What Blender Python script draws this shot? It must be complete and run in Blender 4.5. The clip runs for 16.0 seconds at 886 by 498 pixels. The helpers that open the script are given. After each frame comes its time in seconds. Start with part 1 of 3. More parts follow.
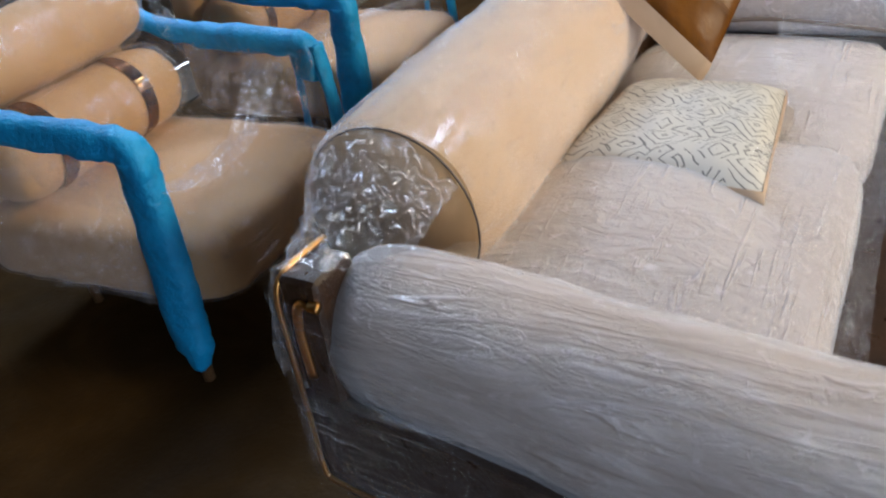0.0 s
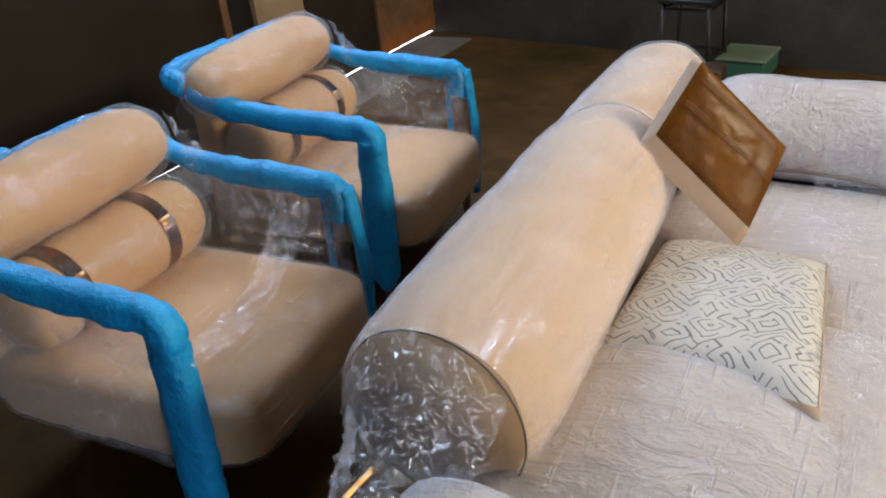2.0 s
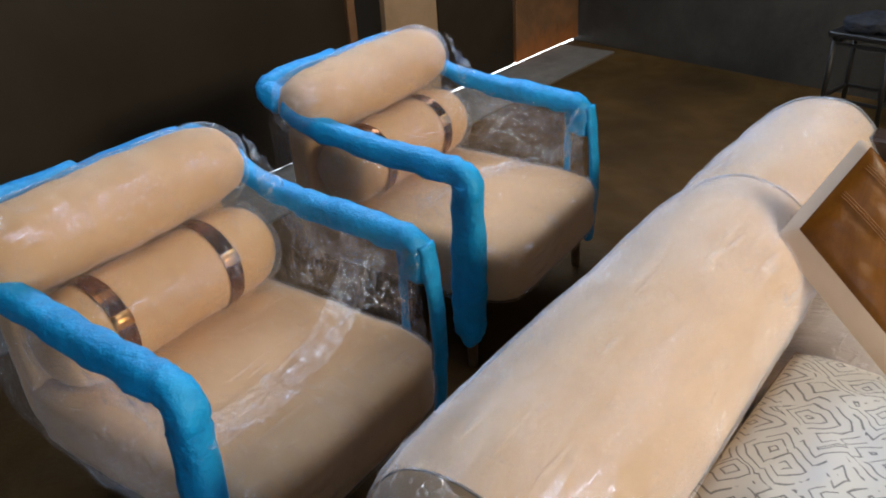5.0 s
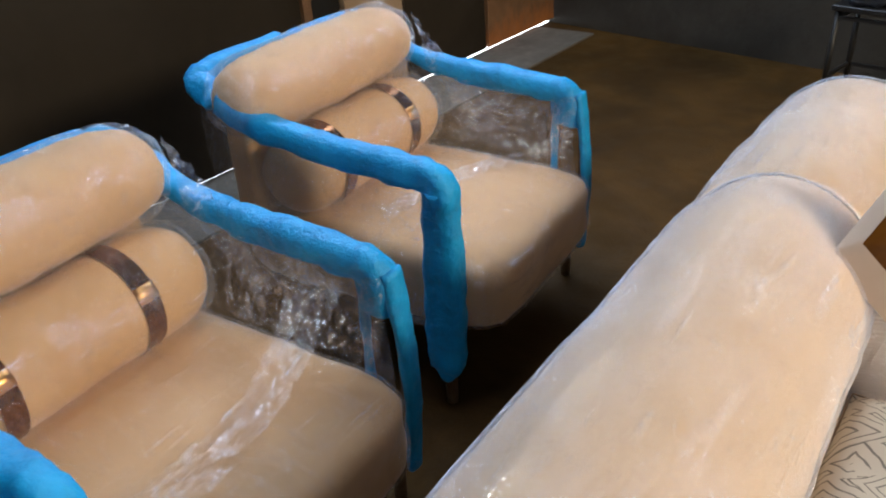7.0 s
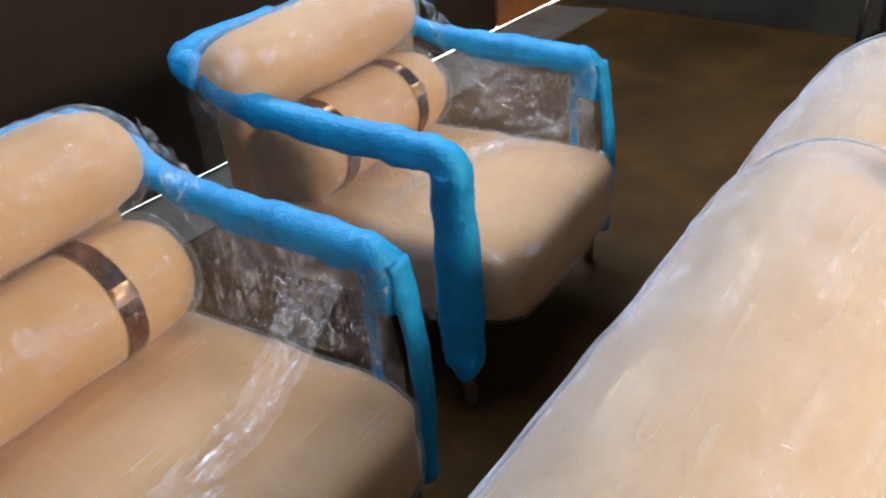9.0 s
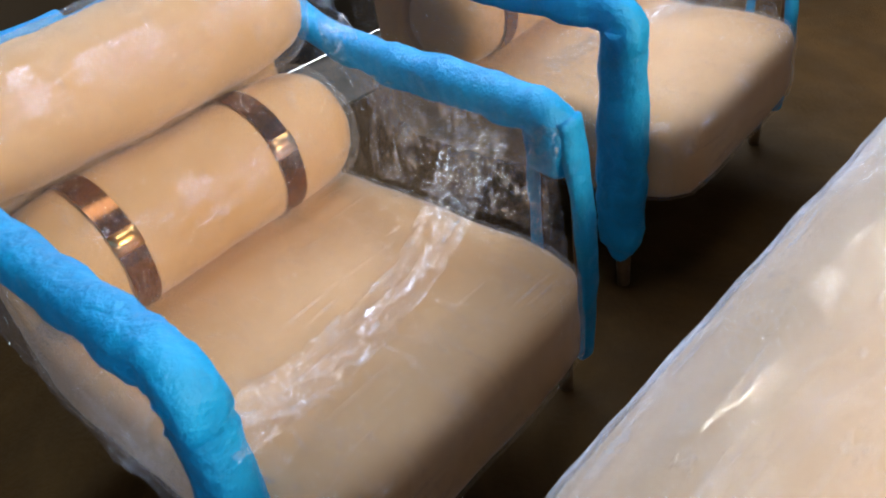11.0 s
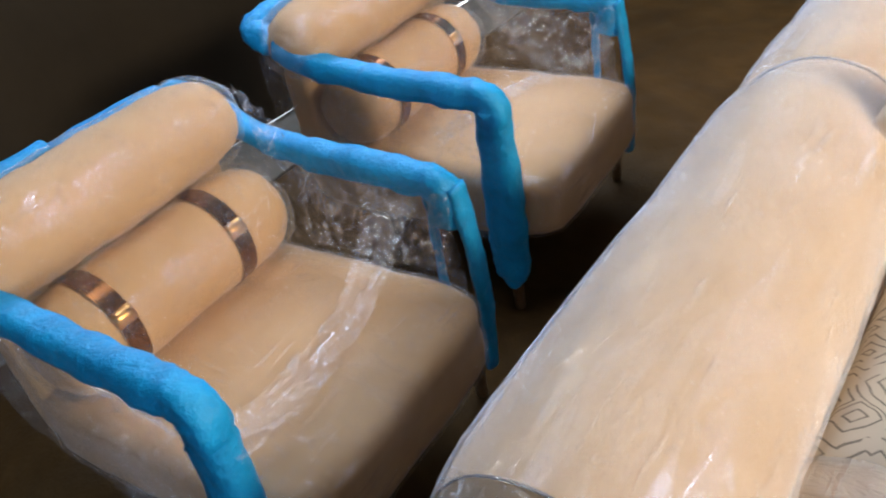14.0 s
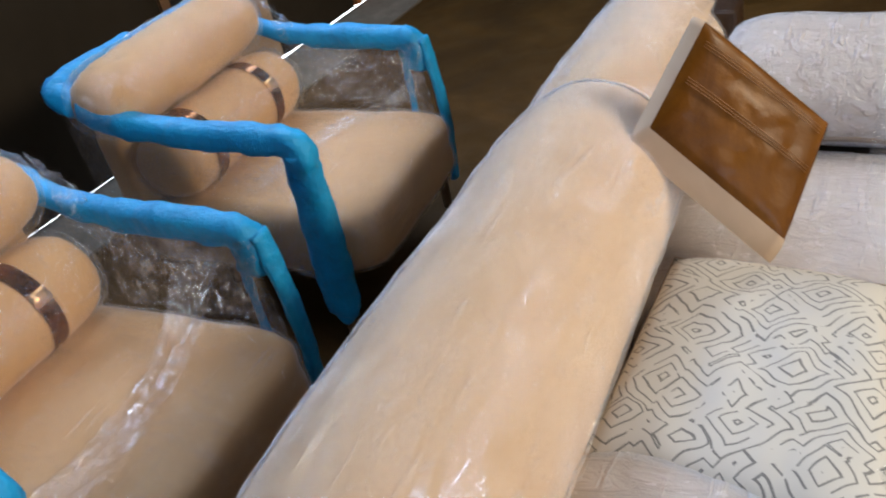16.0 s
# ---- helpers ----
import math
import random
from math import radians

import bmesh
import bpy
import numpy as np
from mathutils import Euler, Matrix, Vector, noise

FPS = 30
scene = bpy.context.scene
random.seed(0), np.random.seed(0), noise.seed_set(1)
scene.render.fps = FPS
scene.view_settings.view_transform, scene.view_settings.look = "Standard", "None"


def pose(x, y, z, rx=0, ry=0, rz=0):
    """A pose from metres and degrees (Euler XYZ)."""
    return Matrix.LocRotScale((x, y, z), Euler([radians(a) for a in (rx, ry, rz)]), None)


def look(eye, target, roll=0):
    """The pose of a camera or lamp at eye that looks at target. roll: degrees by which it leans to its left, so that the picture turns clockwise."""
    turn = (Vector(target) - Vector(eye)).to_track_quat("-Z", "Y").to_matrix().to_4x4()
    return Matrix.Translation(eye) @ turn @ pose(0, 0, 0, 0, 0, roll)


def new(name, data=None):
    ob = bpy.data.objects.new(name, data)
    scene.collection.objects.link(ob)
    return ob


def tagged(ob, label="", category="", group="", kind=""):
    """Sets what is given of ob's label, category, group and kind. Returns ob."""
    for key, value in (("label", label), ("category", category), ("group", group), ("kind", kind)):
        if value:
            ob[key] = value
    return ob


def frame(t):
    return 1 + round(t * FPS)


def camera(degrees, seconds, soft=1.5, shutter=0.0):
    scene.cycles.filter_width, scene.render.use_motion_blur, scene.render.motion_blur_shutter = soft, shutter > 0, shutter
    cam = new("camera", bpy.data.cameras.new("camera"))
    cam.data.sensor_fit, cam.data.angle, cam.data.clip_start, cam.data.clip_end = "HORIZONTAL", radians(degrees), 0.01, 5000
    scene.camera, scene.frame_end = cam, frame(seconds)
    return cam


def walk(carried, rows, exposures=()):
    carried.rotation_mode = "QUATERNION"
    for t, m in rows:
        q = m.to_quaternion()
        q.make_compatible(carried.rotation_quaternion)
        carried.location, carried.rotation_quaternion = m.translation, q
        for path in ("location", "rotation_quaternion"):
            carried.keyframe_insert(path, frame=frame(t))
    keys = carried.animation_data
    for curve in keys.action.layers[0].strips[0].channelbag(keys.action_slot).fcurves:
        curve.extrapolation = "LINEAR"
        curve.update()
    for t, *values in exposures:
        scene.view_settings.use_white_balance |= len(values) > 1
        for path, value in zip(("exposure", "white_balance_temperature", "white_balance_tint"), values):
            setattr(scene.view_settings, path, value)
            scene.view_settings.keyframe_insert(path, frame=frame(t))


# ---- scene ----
cam = camera(55.93, 16.0, soft=1.9, shutter=0.4)
ROWS = [
    (0.0, (3.189, 0.013, 1.259), (2.270, 1.451, 0.216), -8.72),
    (0.5, (3.204, 0.043, 1.375), (2.225, 1.423, 0.309), -7.32),
    (1.0, (3.176, 0.071, 1.439), (2.155, 1.405, 0.354), -7.03),
    (1.5, (3.098, 0.110, 1.466), (2.120, 1.553, 0.485), -4.94),
    (2.0, (3.035, 0.140, 1.480), (2.119, 1.644, 0.531), -5.96),
    (2.5, (2.998, 0.174, 1.499), (2.058, 1.672, 0.564), -5.28),
    (3.0, (2.992, 0.225, 1.509), (1.938, 1.654, 0.590), -5.49),
    (3.5, (2.994, 0.306, 1.520), (1.873, 1.697, 0.621), -4.39),
    (4.0, (3.005, 0.365, 1.521), (1.840, 1.708, 0.605), -3.22),
    (6.5, (2.748, 0.704, 1.442), (1.608, 2.016, 0.454), -4.62),
    (7.0, (2.705, 0.775, 1.391), (1.600, 2.123, 0.409), -4.40),
    (7.5, (2.686, 0.819, 1.374), (1.590, 2.177, 0.398), -4.91),
    (8.0, (2.676, 0.847, 1.367), (1.584, 2.223, 0.411), -5.50),
    (8.5, (2.645, 0.885, 1.336), (1.544, 2.254, 0.381), -6.20),
    (9.0, (2.607, 0.897, 1.291), (1.480, 2.216, 0.295), -6.55),
    (9.5, (2.553, 0.913, 1.240), (1.346, 2.130, 0.211), -7.60),
    (10.0, (2.512, 0.927, 1.206), (1.248, 2.044, 0.132), -8.66),
    (12.5, (2.556, 0.723, 1.244), (1.307, 1.691, 0.018), -10.96),
    (13.0, (2.610, 0.704, 1.299), (1.343, 1.698, 0.112), -12.06),
    (13.5, (2.699, 0.669, 1.373), (1.462, 1.785, 0.266), -12.47),
    (14.0, (2.768, 0.656, 1.430), (1.605, 1.852, 0.325), -12.42),
    (14.5, (2.803, 0.679, 1.446), (1.711, 1.941, 0.343), -12.37),
    (15.0, (2.836, 0.696, 1.452), (1.793, 2.005, 0.358), -12.42),
    (15.5, (2.885, 0.709, 1.460), (1.874, 2.051, 0.375), -12.84),
    (16.0, (2.944, 0.727, 1.433), (1.976, 2.095, 0.341), -13.64),
]
walk(cam, [(t, look(eye, target, roll)) for t, eye, target, roll in ROWS],
     exposures=[(0.0, 0.0), (4.0, 0.0), (6.5, 0.12), (8.5, 0.2), (10.0, 0.42), (12.5, 0.5), (13.0, 0.45), (14.0, 0.25), (15.0, 0.08), (16.0, 0.0)])

# ---- world and light ----
world = bpy.data.worlds.new("world")
scene.world = world
world.use_nodes = True
wn = world.node_tree.nodes
sky = wn.new("ShaderNodeTexSky")
sky.sky_type, sky.sun_disc, sky.sun_elevation, sky.sun_rotation = "NISHITA", False, radians(40), radians(60)
world.node_tree.links.new(sky.outputs[0], wn["Background"].inputs[0])
wn["Background"].inputs[1].default_value = 0.08


def window_light(name, m, sx, sy, power, color):
    d = bpy.data.lights.new(name, "AREA")
    d.shape, d.size, d.size_y, d.energy, d.color = "RECTANGLE", sx, sy, power, color
    ob = new(name, d)
    ob.matrix_world = m
    return ob


window_light("daylight_doorway", look((6.3, -1.5, 0.85), (3.0, 0.6, 0.55)), 1.5, 1.5, 80, (0.72, 0.84, 1.0))
# unseen cool fill lamp, added overhead to brighten the sofa roll's upper left
window_light("added_roof_fill", look((1.7, 1.9, 3.36), (1.701, 1.9, 0.0)), 0.95, 1.1, 18, (0.84, 0.90, 1.0))
# cool lamp added over the gate for bluish sheen on the film
window_light("added_gate_fill", look((0.06, 3.2, 2.78), (2.4, 2.3, 0.6)), 3.6, 0.75, 115, (0.62, 0.77, 1.0))
window_light("daylight_east_window", look((6.3, 2.5, 2.72), (1.8, 1.9, 0.5)), 2.0, 0.75, 172, (1.0, 0.85, 0.62))


# ---- materials ----
def mat(name, color, rough=0.7, metal=0.0):
    m = bpy.data.materials.new(name)
    m.use_nodes = True
    b = m.node_tree.nodes["Principled BSDF"]
    b.inputs["Base Color"].default_value = (*color, 1)
    b.inputs["Roughness"].default_value, b.inputs["Metallic"].default_value = rough, metal
    return m


def nodes_of(m):
    nt = m.node_tree
    return nt, nt.nodes, nt.links, nt.nodes["Principled BSDF"]


def coords(nt, scale=(1, 1, 1), rot=(0, 0, 0)):
    c, p = nt.nodes.new("ShaderNodeTexCoord"), nt.nodes.new("ShaderNodeMapping")
    p.inputs["Scale"].default_value, p.inputs["Rotation"].default_value = scale, rot
    nt.links.new(c.outputs["Object"], p.inputs["Vector"])
    return p.outputs[0]


def noise_node(nt, vec, scale, detail=4, rough=0.55, dist=0.0):
    n = nt.nodes.new("ShaderNodeTexNoise")
    n.inputs["Scale"].default_value, n.inputs["Detail"].default_value = scale, detail
    n.inputs["Roughness"].default_value, n.inputs["Distortion"].default_value = rough, dist
    nt.links.new(vec, n.inputs["Vector"])
    return n.outputs["Fac"]


def ramp(nt, fac, stops):
    r = nt.nodes.new("ShaderNodeValToRGB")
    e = r.color_ramp.elements
    while len(e) < len(stops):
        e.new(0.5)
    for el, (p, c) in zip(e, stops):
        el.position, el.color = p, (*c, 1) if len(c) == 3 else c
    nt.links.new(fac, r.inputs[0])
    return r.outputs[0]


def bump(nt, height, strength, dist):
    b = nt.nodes.new("ShaderNodeBump")
    b.inputs["Strength"].default_value, b.inputs["Distance"].default_value = strength, dist
    nt.links.new(height, b.inputs["Height"])
    return b.outputs[0]


def maths(nt, op, a, b=0.0):
    n = nt.nodes.new("ShaderNodeMath")
    n.operation = op
    for k, v in ((0, a), (1, b)):
        if isinstance(v, (int, float)):
            n.inputs[k].default_value = v
        else:
            nt.links.new(v, n.inputs[k])
    return n.outputs[0]


def velvet(name, dark, light, sheen=0.3):
    m = mat(name, light, 0.85)
    nt, nodes, links, b = nodes_of(m)
    v = coords(nt)
    big = noise_node(nt, v, 5, 5, 0.6, 0.6)
    links.new(ramp(nt, big, [(0.3, dark), (0.7, light)]), b.inputs["Base Color"])
    fine = noise_node(nt, v, 420, 3)
    links.new(bump(nt, fine, 0.25, 0.002), b.inputs["Normal"])
    b.inputs["Sheen Weight"].default_value, b.inputs["Sheen Roughness"].default_value = sheen, 0.35
    b.inputs["Sheen Tint"].default_value = (0.78, 0.85, 1.0, 1)
    return m


def film(name, base=0.05, crease=0.35, scale=(9, 30, 9), rot=(0.3, 0.2, 0.5), tint=0.97, sharp=(0.56, 0.66), haze=0.2, white_glint=0.5, lines=(2, 70, 40), pull=0.5, veins=0.35, edge_gloss=0.35):
    """Thin clear stretch film: mostly see-through, with a mirror sheen partly painted white, whitish creases, taut
    lines and small painted glints.
    """
    m = bpy.data.materials.new(name)
    m.use_nodes = True
    nt = m.node_tree
    nodes, links = nt.nodes, nt.links
    b = nodes["Principled BSDF"]
    # bluish white puts some cool daylight tint into the film colour
    b.inputs["Base Color"].default_value = (0.78, 0.84, 0.97, 1)
    b.inputs["Roughness"].default_value = 0.12
    b.inputs["Specular IOR Level"].default_value = 0.8
    v = coords(nt, scale, rot)
    streak = noise_node(nt, v, 1.0, 5, 0.62, 1.6)
    v2 = coords(nt, tuple(0.45 * k + 6 for k in scale), rot)
    crum = noise_node(nt, v2, 1.0, 8, 0.7, 2.6)
    ridge = maths(nt, "ABSOLUTE", maths(nt, "SUBTRACT", crum, 0.5))
    thin = ramp(nt, ridge, [(0.0, (1, 1, 1)), (0.035, (0, 0, 0))])
    patch = ramp(nt, noise_node(nt, coords(nt, (5, 5, 5)), 1.0, 3, 0.6), [(0.50, (0, 0, 0)), (0.66, (1, 1, 1))])
    thin = maths(nt, "MULTIPLY", maths(nt, "MULTIPLY", thin, patch), veins)
    pulled = noise_node(nt, coords(nt, lines, rot), 1.0, 3, 0.55, 0.4)
    taut = pulled
    spread = ramp(nt, noise_node(nt, coords(nt, (7, 7, 7), (1, 2, 3)), 1.0, 2, 0.5), [(0.42, (0, 0, 0)), (0.58, (1, 1, 1))])
    taut = maths(nt, "MULTIPLY", ramp(nt, taut, [(0.57, (0, 0, 0)), (0.66, (1, 1, 1))]), spread)
    glint_spots = noise_node(nt, coords(nt, tuple(28 + 1.1 * k for k in scale), rot), 1.0, 3, 0.6, 0.8)
    glint_spots = maths(nt, "MULTIPLY", ramp(nt, glint_spots, [(0.61, (0, 0, 0)), (0.66, (1, 1, 1))]), white_glint)
    height = maths(nt, "SUBTRACT", streak, maths(nt, "MULTIPLY", ridge, 4.0 * veins))
    height = maths(nt, "ADD", height, maths(nt, "MULTIPLY", pulled, min(0.5, 1.3 * pull)))
    height = maths(nt, "ADD", height, maths(nt, "MULTIPLY", noise_node(nt, coords(nt, (45, 45, 45), rot), 1.0, 3, 0.6, 1.2), min(0.3, 0.8 * pull)))
    height = maths(nt, "ADD", height, maths(nt, "MULTIPLY", maths(nt, "ADD", glint_spots, taut), 0.5))
    nrm = bump(nt, height, 0.8, 0.03)
    mask = ramp(nt, streak, [(sharp[0], (0, 0, 0)), (sharp[1], (1, 1, 1))])
    edge = nodes.new("ShaderNodeLayerWeight")
    edge.inputs["Blend"].default_value = 0.5
    gloss = maths(nt, "MULTIPLY", maths(nt, "POWER", edge.outputs["Facing"], 3.0), edge_gloss)
    mask = maths(nt, "MAXIMUM", mask, thin)
    fac = maths(nt, "ADD", maths(nt, "MULTIPLY", mask, crease), maths(nt, "ADD", base, gloss))
    fac = maths(nt, "ADD", fac, maths(nt, "ADD", maths(nt, "MULTIPLY", glint_spots, 0.9), maths(nt, "MULTIPLY", taut, pull)))
    fac = maths(nt, "MINIMUM", fac, 0.92)
    gl = nodes.new("ShaderNodeBsdfGlossy")
    gl.inputs["Roughness"].default_value = 0.08
    gl.inputs["Color"].default_value = (0.88, 0.92, 1, 1)
    links.new(nrm, gl.inputs["Normal"])
    links.new(nrm, b.inputs["Normal"])
    mixb = nodes.new("ShaderNodeMixShader")
    # small spots and taut lines get half plain white to stand for glints
    white = maths(nt, "MAXIMUM", maths(nt, "MULTIPLY", maths(nt, "MAXIMUM", mask, maths(nt, "MAXIMUM", taut, glint_spots)), 0.5), haze)
    links.new(white, mixb.inputs[0])
    links.new(gl.outputs[0], mixb.inputs[1])
    links.new(b.outputs[0], mixb.inputs[2])
    tr = nodes.new("ShaderNodeBsdfTransparent")
    links.new(maths(nt, "SUBTRACT", tint - 0.45 * base, maths(nt, "MULTIPLY", fac, 0.38)), tr.inputs["Color"])
    part_gloss = nodes.new("ShaderNodeMixShader")
    links.new(fac, part_gloss.inputs[0])
    links.new(mixb.outputs[0], part_gloss.inputs[2])
    both = nodes.new("ShaderNodeAddShader")
    links.new(tr.outputs[0], both.inputs[0])
    links.new(part_gloss.outputs[0], both.inputs[1])
    links.new(both.outputs[0], nodes["Material Output"].inputs[0])
    return m


def worn(name, c1, c2, c3, rough=0.8, scale=2.0, b_scale=60, b_str=0.3, metal=0.0):
    m = mat(name, c2, rough, metal)
    nt, nodes, links, b = nodes_of(m)
    v = coords(nt)
    big = noise_node(nt, v, scale, 8, 0.65, 0.8)
    links.new(ramp(nt, big, [(0.28, c1), (0.5, c2), (0.72, c3)]), b.inputs["Base Color"])
    fine = noise_node(nt, v, b_scale, 6, 0.6)
    links.new(bump(nt, fine, b_str, 0.01), b.inputs["Normal"])
    r = ramp(nt, noise_node(nt, v, scale * 4, 5), [(0.3, (rough - 0.15,) * 3), (0.7, (min(1, rough + 0.12),) * 3)])
    links.new(r, b.inputs["Roughness"])
    return m


CHAIR_FABRIC = velvet("beige_velvet", (0.61, 0.365, 0.175), (0.68, 0.42, 0.21))
SOFA_FABRIC = velvet("cream_velvet", (0.66, 0.44, 0.25), (0.73, 0.51, 0.31), 0.4)
PIPING = mat("grey_piping", (0.16, 0.13, 0.115), 0.7)
FOAM = worn("blue_foam", (0.002, 0.24, 0.58), (0.003, 0.33, 0.74), (0.006, 0.40, 0.84), 0.5, 14, 45, 0.8)
WOOD = worn("leg_wood", (0.07, 0.033, 0.014), (0.11, 0.055, 0.024), (0.15, 0.08, 0.036), 0.45, 20, 80, 0.2)
STRAP = mat("brown_mirror_strap", (0.22, 0.085, 0.028), 0.2, 0.9)
GOLD = mat("brass", (0.80, 0.42, 0.13), 0.28, 1.0)
BASE_BROWN = worn("brown_leather_base", (0.018, 0.009, 0.006), (0.035, 0.018, 0.010), (0.055, 0.028, 0.015), 0.38, 6, 160, 0.3)
SATIN = worn("brown_satin", (0.075, 0.024, 0.002), (0.155, 0.056, 0.005), (0.29, 0.115, 0.014), 0.42, 4, 14, 0.35)
CONCRETE = worn("concrete_floor", (0.034, 0.017, 0.004), (0.062, 0.031, 0.007), (0.108, 0.054, 0.013), 0.72, 1.6, 70, 0.35)
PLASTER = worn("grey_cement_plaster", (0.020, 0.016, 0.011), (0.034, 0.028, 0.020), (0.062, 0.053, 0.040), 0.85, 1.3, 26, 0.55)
CEILING = worn("ceiling_cement", (0.045, 0.038, 0.03), (0.065, 0.055, 0.045), (0.085, 0.075, 0.06), 0.9, 1.3, 26, 0.3)
GATE = worn("painted_steel", (0.020, 0.0145, 0.009), (0.026, 0.019, 0.012), (0.034, 0.025, 0.016), 0.6, 1.1, 120, 0.12)
SATIN.node_tree.nodes["Principled BSDF"].inputs["Specular IOR Level"].default_value = 0.2
CONCRETE.node_tree.nodes["Principled BSDF"].inputs["Specular IOR Level"].default_value = 0.15
GATE.node_tree.nodes["Principled BSDF"].inputs["Specular IOR Level"].default_value = 0.2
GATE_TAN = worn("tan_board", (0.28, 0.18, 0.10), (0.36, 0.24, 0.14), (0.42, 0.29, 0.18), 0.7, 3, 50, 0.2)
RUST = worn("rusty_steel", (0.11, 0.052, 0.022), (0.16, 0.08, 0.035), (0.25, 0.12, 0.05), 0.7, 3.5, 60, 0.35)
def rust_foot(m):
    """Orange rust eaten up from the bottom edge."""
    nt, nodes, links, b = nodes_of(m)
    sep = nodes.new("ShaderNodeSeparateXYZ")
    links.new(coords(nt), sep.inputs[0])
    edge = maths(nt, "ADD", maths(nt, "MULTIPLY", sep.outputs[2], -3.2), maths(nt, "MULTIPLY", noise_node(nt, coords(nt, (1, 6, 3)), 1.5, 6, 0.7), 1.5))
    mix = nodes.new("ShaderNodeMix")
    mix.data_type = "RGBA"
    links.new(ramp(nt, edge, [(0.15, (0, 0, 0)), (0.6, (1, 1, 1))]), mix.inputs[0])
    links.new(b.inputs["Base Color"].links[0].from_socket, mix.inputs[6])
    mix.inputs[7].default_value = (0.34, 0.115, 0.028, 1)
    links.new(mix.outputs[2], b.inputs["Base Color"])


rust_foot(RUST)
BLACK = mat("black_steel", (0.012, 0.011, 0.010), 0.45)
FILM = film("stretch_film", 0.09, 0.26, (9, 30, 9), sharp=(0.50, 0.70), haze=0.35, white_glint=0.22, lines=(70, 2.0, 50), pull=0.4)
FILM_END = film("taut_stretch_film", 0.02, 0.30, (2, 20, 60), (0.0, 0.22, 0.0), sharp=(0.54, 0.66), haze=0.2, white_glint=0.2, lines=(1.5, 30, 95), pull=0.8)
FILM_SOFA = film("stretch_film_on_sofa", 0.20, 0.22, (16, 4, 9), (0.1, 0.35, 0.1), sharp=(0.48, 0.72), haze=0.6, white_glint=0.2, lines=(50, 5, 40), pull=0.25, edge_gloss=0.75, veins=0.25)
FILM_ARM = film("layered_stretch_film", 0.56, 0.20, (3, 22, 26), (0.0, 0.12, 0.2), sharp=(0.46, 0.72), haze=0.9, pull=0.17, white_glint=0.15, lines=(4, 40, 34), veins=0.12)
FILM_SEAT = film("milky_stretch_film", 0.62, 0.07, (9, 24, 9), sharp=(0.55, 0.7), haze=0.92, pull=0.12, white_glint=0.2, lines=(50, 3, 30), veins=0.08)
FILM_ROLL = film("creased_stretch_film", 0.12, 0.22, (9, 14, 16), (0.2, 0.3, 0.5), sharp=(0.5, 0.70), haze=0.25, white_glint=0.12, lines=(40, 7, 40), pull=0.2)
FILM_THICK = film("gathered_stretch_film", 0.06, 0.4, (60, 9, 20), (0, 0, 0), 0.93, (0.45, 0.62), lines=(80, 6, 30))
FILM_CRUMPLED = film("crumpled_stretch_film", 0.09, 0.5, (34, 34, 6), (0.2, 0.15, 0.9), 0.9, (0.54, 0.68), 0.3, 0.7, lines=(85, 85, 4), pull=0.9, veins=0.12)


# ---- mesh helpers ----
def mesh_object(name, verts, faces, material, parent=None, label="", smooth=True):
    me = bpy.data.meshes.new(name)
    me.from_pydata([tuple(v) for v in verts], [], faces)
    me.update()
    if smooth:
        me.polygons.foreach_set("use_smooth", [True] * len(me.polygons))
    me.materials.append(material)
    ob = new(name, me)
    if parent is not None:
        ob.parent = parent
    if label:
        ob["label"] = label
    return ob


def bm_object(name, bm, material, parent=None, label="", smooth=False):
    me = bpy.data.meshes.new(name)
    bmesh.ops.recalc_face_normals(bm, faces=bm.faces)
    bm.to_mesh(me)
    bm.free()
    if smooth:
        me.polygons.foreach_set("use_smooth", [True] * len(me.polygons))
    me.materials.append(material)
    ob = new(name, me)
    if parent is not None:
        ob.parent = parent
    if label:
        ob["label"] = label
    return ob


def box(name, lo, hi, material, parent=None, label="", bevel=0.004, segs=2):
    bm = bmesh.new()
    bmesh.ops.create_cube(bm, size=1)
    for v in bm.verts:
        v.co = [lo[k] + (v.co[k] + 0.5) * (hi[k] - lo[k]) for k in range(3)]
    if bevel:
        bmesh.ops.bevel(bm, geom=bm.edges[:], offset=bevel, segments=segs, affect="EDGES", profile=0.6)
    return bm_object(name, bm, material, parent, label)


def lump(p, amp, size, seed=0.0):
    return amp * noise.fractal(Vector(p) / size + Vector((seed, seed * 1.7, -seed)), 0.6, 2.0, 4)


